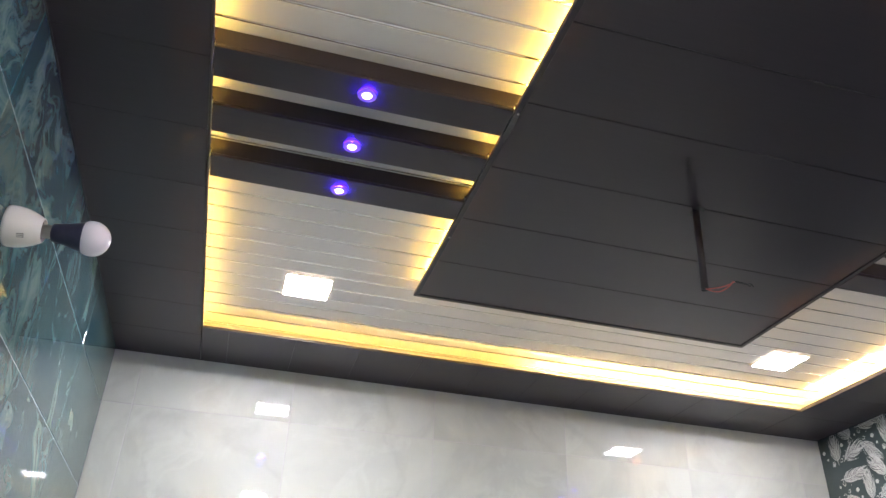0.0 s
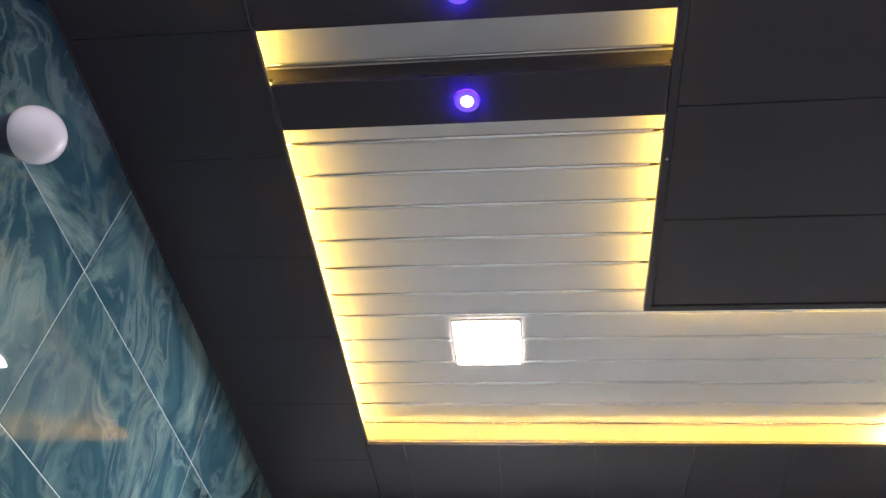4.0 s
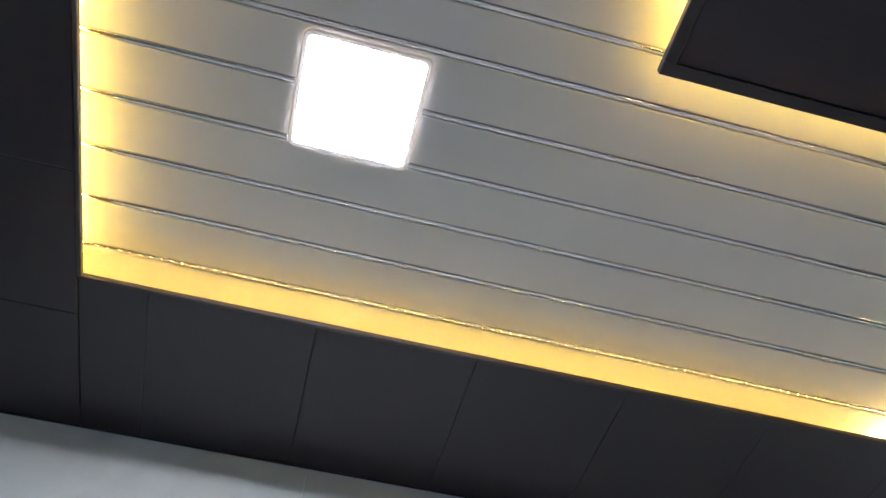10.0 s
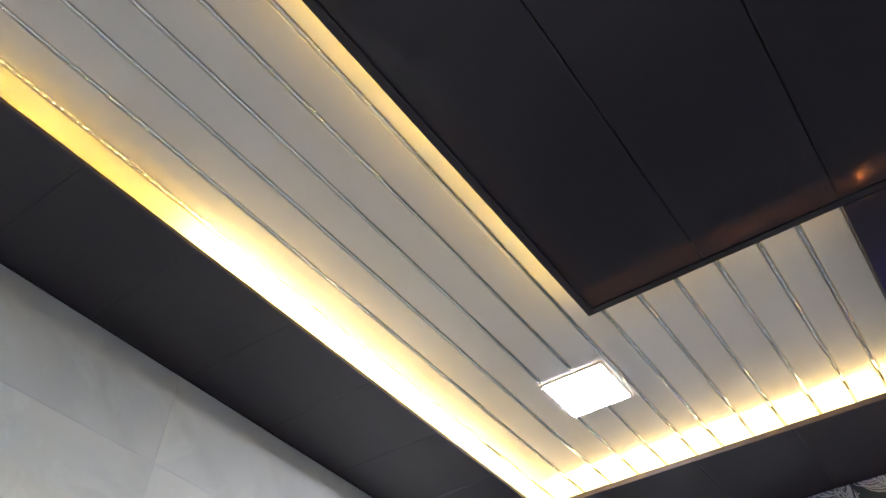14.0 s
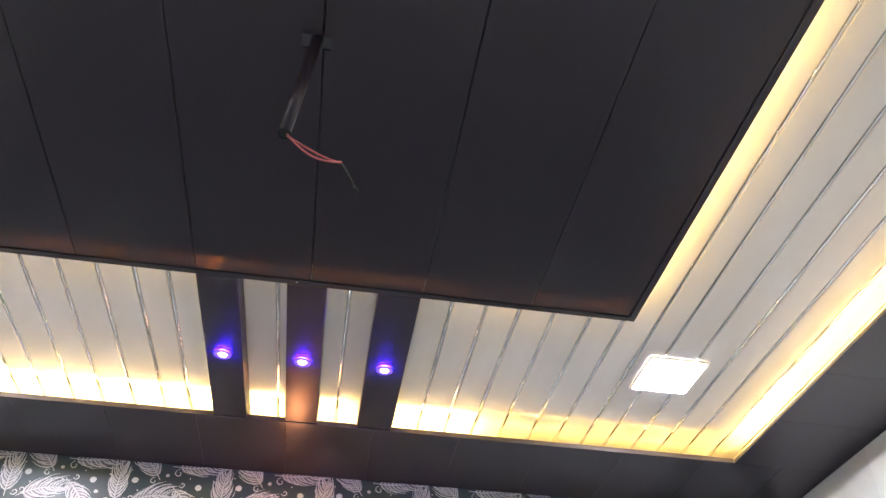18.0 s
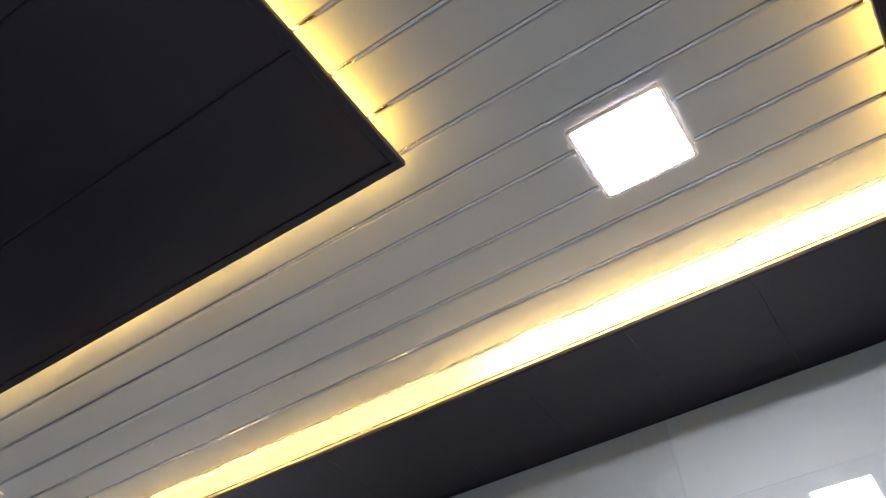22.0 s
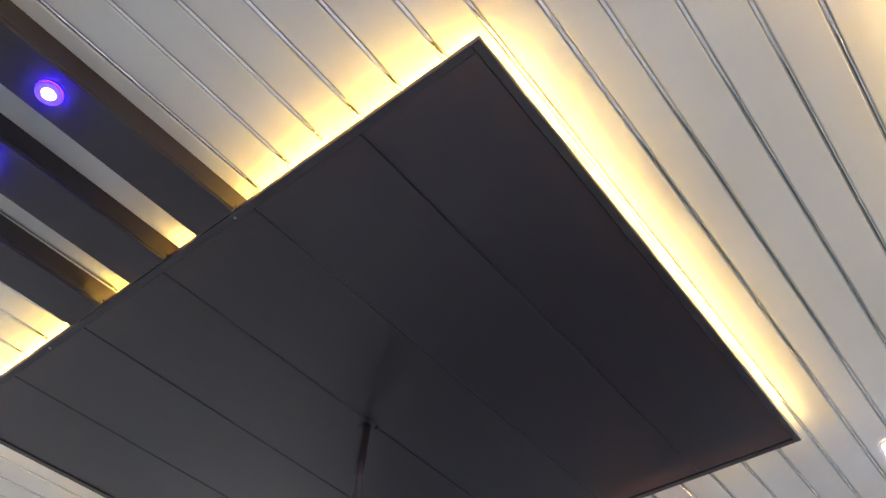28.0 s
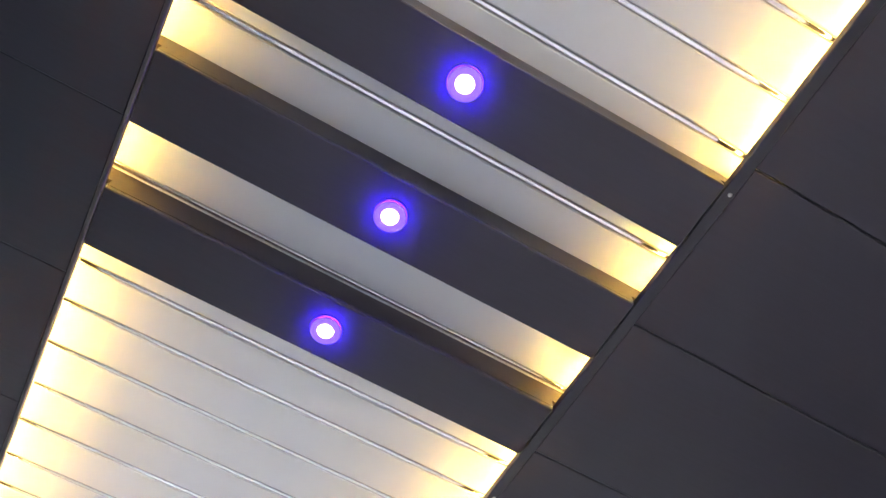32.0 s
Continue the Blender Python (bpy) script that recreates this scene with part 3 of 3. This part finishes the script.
# ---------------------------------------------------------------- wall lamps
def bulb_lamp(at, out, lit, size, label):
    """A dome holder on the wall with a bulb that points straight out; out: +1 or -1 along x."""
    p = thing("wall_bulb", label, "wall lamp", at)
    p.scale = (size, size, size)
    turn = Matrix.Rotation(radians(90 * out), 4, "Y")

    def turned(bm):
        bmesh.ops.transform(bm, matrix=turn, verts=bm.verts[:])
        return bm

    holder = part("holder", turned(lathe([(0, 0.0), (0.0385, 0.0), (0.0400, 0.006), (0.0395, 0.018), (0.0365, 0.034), (0.0310, 0.049), (0.0255, 0.059), (0.0232, 0.0635), (0.0215, 0.0640), (0.0205, 0.0630), (0.0200, 0.050), (0, 0.050)], 36)), HOLDER, p, "cream white plastic dome holder")
    part("socket", turned(lathe([(0.0, 0.0560), (0.0150, 0.0560), (0.0195, 0.0585), (0.0198, 0.0510)], 28)), SOCKET, holder, "dark brown socket")
    for k in range(3):
        bm = slab(-0.0062, 0.0062, 0.0034 * (k - 1) - 0.0005, 0.0034 * (k - 1) + 0.0005, -0.0005, 0.0010)
        bmesh.ops.rotate(bm, verts=bm.verts[:], cent=(0, 0, 0), matrix=Matrix.Rotation(radians(-11), 3, "Y"))
        bmesh.ops.translate(bm, verts=bm.verts[:], vec=(0.0335, 0, -0.0366))
        bmesh.ops.rotate(bm, verts=bm.verts[:], cent=(0, 0, 0), matrix=Matrix.Rotation(radians(-38), 3, "X"))
        if out < 0:
            bmesh.ops.scale(bm, verts=bm.verts[:], vec=(-1, 1, 1))
        part("vent_slot", bm, HOLE, holder, "dark vent slot")
    cap = lathe([(0.0125, 0.0563), (0.0130, 0.066), (0.0138, 0.068), (0.0128, 0.071), (0.0138, 0.074), (0.0125, 0.077), (0.0110, 0.080)], 24)
    bulb = part("bulb_body", turned(lathe([(0.0120, 0.078), (0.0175, 0.080), (0.0190, 0.088), (0.0220, 0.108), (0.0272, 0.126), (0.0305, 0.136)], 32)), WHITE_PLASTIC if lit else NAVY, p, "navy plastic bulb body" if not lit else "white plastic bulb body")
    part("cap", turned(cap), METAL, bulb, "metal bulb cap")
    globe = [(0.0305, 0.136)] + [(0.0345 * math.cos(radians(a)), 0.1505 + 0.0335 * math.sin(radians(a))) for a in range(-22, 90, 11)] + [(0, 0.184)]
    part("globe", turned(lathe(globe, 32)), LIT_BULB if lit else OPAL, bulb, "lit warm globe" if lit else "unlit white globe")


bulb_lamp((KW_ + 0.0005, 0.010, 2.318), 1, False, 1.08, "unlit white bulb in a dome holder on the green wall")
bulb_lamp((KE - 0.002, 0.038, 2.528), -1, True, 0.78, "lit warm bulb in a holder on the papered wall")


# ---------------------------------------------------------------- tube light and junction cover on the south wall
def tube_light():
    x0, x1, z, y = -0.503, 0.668, 2.470, KS
    p = thing("tube_light", "unlit white tube light batten fixed along the pale wall", "tube light", (0, y, z))
    bm = bmesh.new()
    prof = [(0.001, -0.027), (0.016, -0.027), (0.026, -0.017), (0.029, -0.004), (0.024, 0.006), (0.010, 0.012), (0.001, 0.012)]
    r = [[bm.verts.new((x, dy, dz)) for dy, dz in prof] for x in (x0 + 0.003, x1 - 0.003)]
    for i in range(len(prof)):
        j = (i + 1) % len(prof)
        bm.faces.new([r[0][i], r[0][j], r[1][j], r[1][i]])
    bmesh.ops.recalc_face_normals(bm, faces=bm.faces[:])
    body = part("body", bm, WHITE_PLASTIC, p, "faceted white plastic body")
    for xa, xb in ((x0 - 0.004, x0 + 0.0035), (x1 - 0.0035, x1 + 0.004)):
        bm = bmesh.new()
        k = 1.12
        r = [[bm.verts.new((x, dy * k, dz * k)) for dy, dz in prof] for x in (xa, xb)]
        for i in range(len(prof)):
            j = (i + 1) % len(prof)
            bm.faces.new([r[0][i], r[0][j], r[1][j], r[1][i]])
        bm.faces.new(r[0])
        bm.faces.new(r[1][::-1])
        bmesh.ops.recalc_face_normals(bm, faces=bm.faces[:])
        part("end_cap", bm, GREY_PLASTIC, p, "grey end cap")
    # Near-black strip for the line of shade between body and wall.
    part("shade_strip", slab(x0 + 0.004, x1 - 0.004, 0.0005, 0.0035, -0.0300, -0.0272), HOLE, p, "dark strip standing in for the shade under the body")
    bm = lathe([(0, 0.0006), (0.0045, 0.0006), (0.0045, -0.002)], 12)
    bmesh.ops.transform(bm, matrix=Matrix.Translation((-0.165, 0.0225, -0.0205)) @ Matrix.Rotation(radians(-130), 4, "X"), verts=bm.verts[:])
    part("screw_hole", bm, HOLE, body, "dark screw hole")


tube_light()


def junction_cover():
    p = thing("junction_cover", "round white junction box cover on the pale wall", "junction box", (0.112, KS, 2.515))
    turn = Matrix.Rotation(radians(-90), 4, "X")
    bm = lathe([(0, 0.006), (0.041, 0.006), (0.046, 0.003), (0.047, 0.0005), (0, 0.0005)], 36)
    bmesh.ops.transform(bm, matrix=turn, verts=bm.verts[:])
    body = part("plate", bm, IVORY, p)
    for x, z in ((-0.018, 0.012), (0.010, -0.014), (0.020, -0.012)):
        bm = lathe([(0, 0.0066), (0.0042, 0.0066), (0.0042, 0.005)], 12)
        bmesh.ops.transform(bm, matrix=turn, verts=bm.verts[:])
        bmesh.ops.translate(bm, verts=bm.verts[:], vec=(x, 0, z))
        part("screw_hole", bm, HOLE, body, "dark screw hole")


junction_cover()


# ---------------------------------------------------------------- feather print on the papered wall
def feather(verts, faces, soft, base, tip, width, bend, curls, rng):
    """One plume drawn as fine flat barbs in the plane of the wall; points are (south, up)."""
    du, dw = tip[0] - base[0], tip[1] - base[1]
    ln = math.hypot(du, dw)
    ca, sa = du / ln, dw / ln
    layer = [0]

    def stroke(pts, width, world=False):
        k = len(verts)
        layer[0] += 1
        x = KE - 0.0008 - 0.000025 * layer[0]
        for i, (u, w) in enumerate(pts):
            a = pts[max(i - 1, 0)]
            b = pts[min(i + 1, len(pts) - 1)]
            l = math.hypot(b[0] - a[0], b[1] - a[1]) or 1
            h = width * (0.12 + 0.88 * math.sin(math.pi * (0.12 + 0.83 * i / (len(pts) - 1))))
            nx, ny = -(b[1] - a[1]) / l * h * 0.5, (b[0] - a[0]) / l * h * 0.5
            for s in (1, -1):
                p, q = u + s * nx, w + s * ny
                if not world:
                    p, q = base[0] + p * ca - q * sa, base[1] + p * sa + q * ca
                verts.append((x, -p, q))
        for i in range(len(pts) - 1):
            faces.append((k + 2 * i, k + 2 * i + 1, k + 2 * i + 3, k + 2 * i + 2))

    def spine(s):
        return ln * s, bend * ln * math.sin(math.pi * s)

    # soft vane under the barbs
    k = len(verts)
    n = 14
    for i in range(n + 1):
        s = 0.12 + 0.88 * i / n
        u, w = spine(s)
        h = 0.34 * width * math.sin(math.pi * (0.16 + 0.80 * i / n)) ** 0.8 * rng.uniform(0.9, 1.06)
        for side in (1, -1):
            p, q = u + 0.10 * width, w + side * h
            verts.append((KE - 0.0006, -(base[0] + p * ca - q * sa), base[1] + p * sa + q * ca))
    for i in range(n):
        faces.append((k + 2 * i, k + 2 * i + 1, k + 2 * i + 3, k + 2 * i + 2))
        soft.append(len(faces) - 1)
    stroke([spine(i / 8) for i in range(9)], 0.0045)
    for side in (1, -1):
        for i in range(11):
            s = 0.16 + 0.80 * i / 10
            u0, w0 = spine(s)
            b = width * 0.92 * math.sin(math.pi * (0.20 + 0.70 * s)) ** 0.7 * rng.uniform(0.86, 1.1)
            a = radians(rng.uniform(50, 62) - 26 * s)
            pts = []
            for q in range(5):
                r = q / 4
                aa = side * (a - 0.60 * r + 0.20)
                pts.append((u0 + b * r * math.cos(aa), w0 + b * r * math.sin(aa)))
            stroke(pts, 0.0034 * rng.uniform(0.8, 1.2))
            stroke([pts[0], pts[1], pts[2]], 0.0050)
    for cu, cw, r, turn in curls:
        stroke([(cu + r * (1 - t / 9) * math.cos(turn + t), cw + r * (1 - t / 9) * math.sin(turn + t)) for t in [i * 0.45 for i in range(15)]], 0.0036, True)


# ---------------------------------------------------------------- walls, with their tiles last
def wall(name, box, material, label):
    return solid(name, slab(*box), material, label, "wall", kind="structure")


def tiles(parent, axis, at, us, zs, thick, material, gap):
    """Tiles as separate pieces on a wall; axis: the wall's normal; us, zs: joint lines."""
    cache = {}
    for ua, ub in zip(us, us[1:]):
        for za, zb in zip(zs, zs[1:]):
            w, h = ub - ua - gap, zb - za - gap
            key = (round(w, 4), round(h, 4))
            if key not in cache:
                lo, hi = min(0, thick), max(0, thick)
                bm = slab(lo, hi, -w / 2, w / 2, -h / 2, h / 2, 0.0012) if axis == "x" else slab(-w / 2, w / 2, lo, hi, -h / 2, h / 2, 0.0012)
                cache[key] = mesh_of("tile", bm, material)
            ob = new("tile", cache[key])
            ob.parent = parent
            um, zm = (ua + ub) / 2, (za + zb) / 2
            ob.location = (at, um, zm) if axis == "x" else (um, at, zm)


def joints(start, step, lo, hi):
    k0 = math.ceil((lo - start) / step + 0.02)
    out = [lo]
    x = start + k0 * step
    while x < hi - 0.02:
        out.append(x)
        x += step
    return out + [hi]


TOP = Z0 + 0.05
w_west = wall("wall_west", (KW_ - T, KW_ - 0.0012, KS - T, KN + T, 0, 2.9), GROUT, "wall of polished green marble tiles with pale joints")
w_east = wall("wall_east", (KE, KE + T, KS - T, KN + T, 0, 2.9), PAPER, "wall in dark teal paper with silver feathers")
w_north = wall("wall_north", (KW_ - 0.001, KE, KN + 0.0006, KN + T, 0, 2.9), GROUT_PALE, "wall of glossy pale grey marble tiles")
w_south = wall("wall_south", (KW_ - 0.001, KE, KS - T, KS - 0.0006, 0, 2.9), GROUT_PALE, "wall of glossy pale grey marble tiles")

rng = random.Random(11)
PLUMES = [((0.120, 2.644), (0.046, 2.722), 0.085, -0.05, [(0.102, 2.639, 0.011, 1.2), (0.110, 2.668, 0.008, 2.4)]),
          ((0.150, 2.691), (0.300, 2.708), 0.075, -0.06, [(0.172, 2.669, 0.013, 1.6)]),
          ((0.004, 2.555), (0.002, 2.678), 0.078, 0.03, [(0.028, 2.572, 0.011, 3.6), (-0.024, 2.566, 0.011, 5.6)]),
          ((0.160, 2.627), (0.246, 2.525), 0.070, 0.05, [(0.190, 2.633, 0.010, 3.4), (0.174, 2.601, 0.010, 0.6)]),
          ((0.036, 2.560), (0.152, 2.596), 0.085, 0.08, [(0.046, 2.580, 0.010, 4.4)])]
DOTS = [(0.0, 2.697, 0.0050), (0.047, 2.637, 0.0095), (0.140, 2.660, 0.0055), (0.240, 2.628, 0.0095), (0.030, 2.668, 0.0022), (0.152, 2.622, 0.0032),
        (0.258, 2.592, 0.0060), (0.120, 2.620, 0.0026), (0.062, 2.606, 0.0026), (0.285, 2.650, 0.0030), (0.210, 2.655, 0.0022), (0.290, 2.560, 0.0085)]
fv, ff, fs = [], [], []
for row in range(4):
    for colm in range(-6, 7):
        du = -0.547 + 0.315 * colm + 0.1575 * (row % 2)
        dz = -0.205 * row
        for base, tip, width, bend, curls in PLUMES:
            if -KN + 0.04 < base[0] + du < -KS - 0.04 and -KN + 0.04 < tip[0] + du < -KS - 0.04:
                feather(fv, ff, fs, (base[0] + du, base[1] + dz), (tip[0] + du, tip[1] + dz), width, bend, [(u + du, w + dz, r, t) for u, w, r, t in curls], rng)
        for u, w, r in DOTS:
            if -KN + 0.02 < u + du < -KS - 0.02:
                k = len(fv)
                for i in range(14):
                    fv.append((KE - 0.0007, -u - du + 1.06 * r * math.cos(i * math.pi / 7), w + dz + r * math.sin(i * math.pi / 7)))
                ff.append(tuple(range(k, k + 14)))
me = bpy.data.meshes.new("feather_print")
me.from_pydata(fv, [], ff)
me.materials.append(PRINT)
me.materials.append(PRINT_SOFT)
for i in fs:
    me.polygons[i].material_index = 1
fp = new("feather_print", me)
fp.parent = w_east
tagged(fp, "silver feathers and dots printed on the paper", kind="stuff")

tiles(w_west, "x", KW_ - 0.008, joints(0.390, 0.605, KS, KN), joints(2.470, 0.3115, 0.0, TOP), 0.008, GREEN, 0.0020)
tiles(w_north, "y", KN + 0.008, joints(-1.530, 0.605, KW_, KE), joints(2.482, 1.205, 0.0, TOP), -0.008, PALE, 0.0011)
tiles(w_south, "y", KS - 0.008, joints(-1.300, 0.605, KW_, KE), joints(2.482, 1.205, 0.0, TOP), 0.008, PALE, 0.0011)
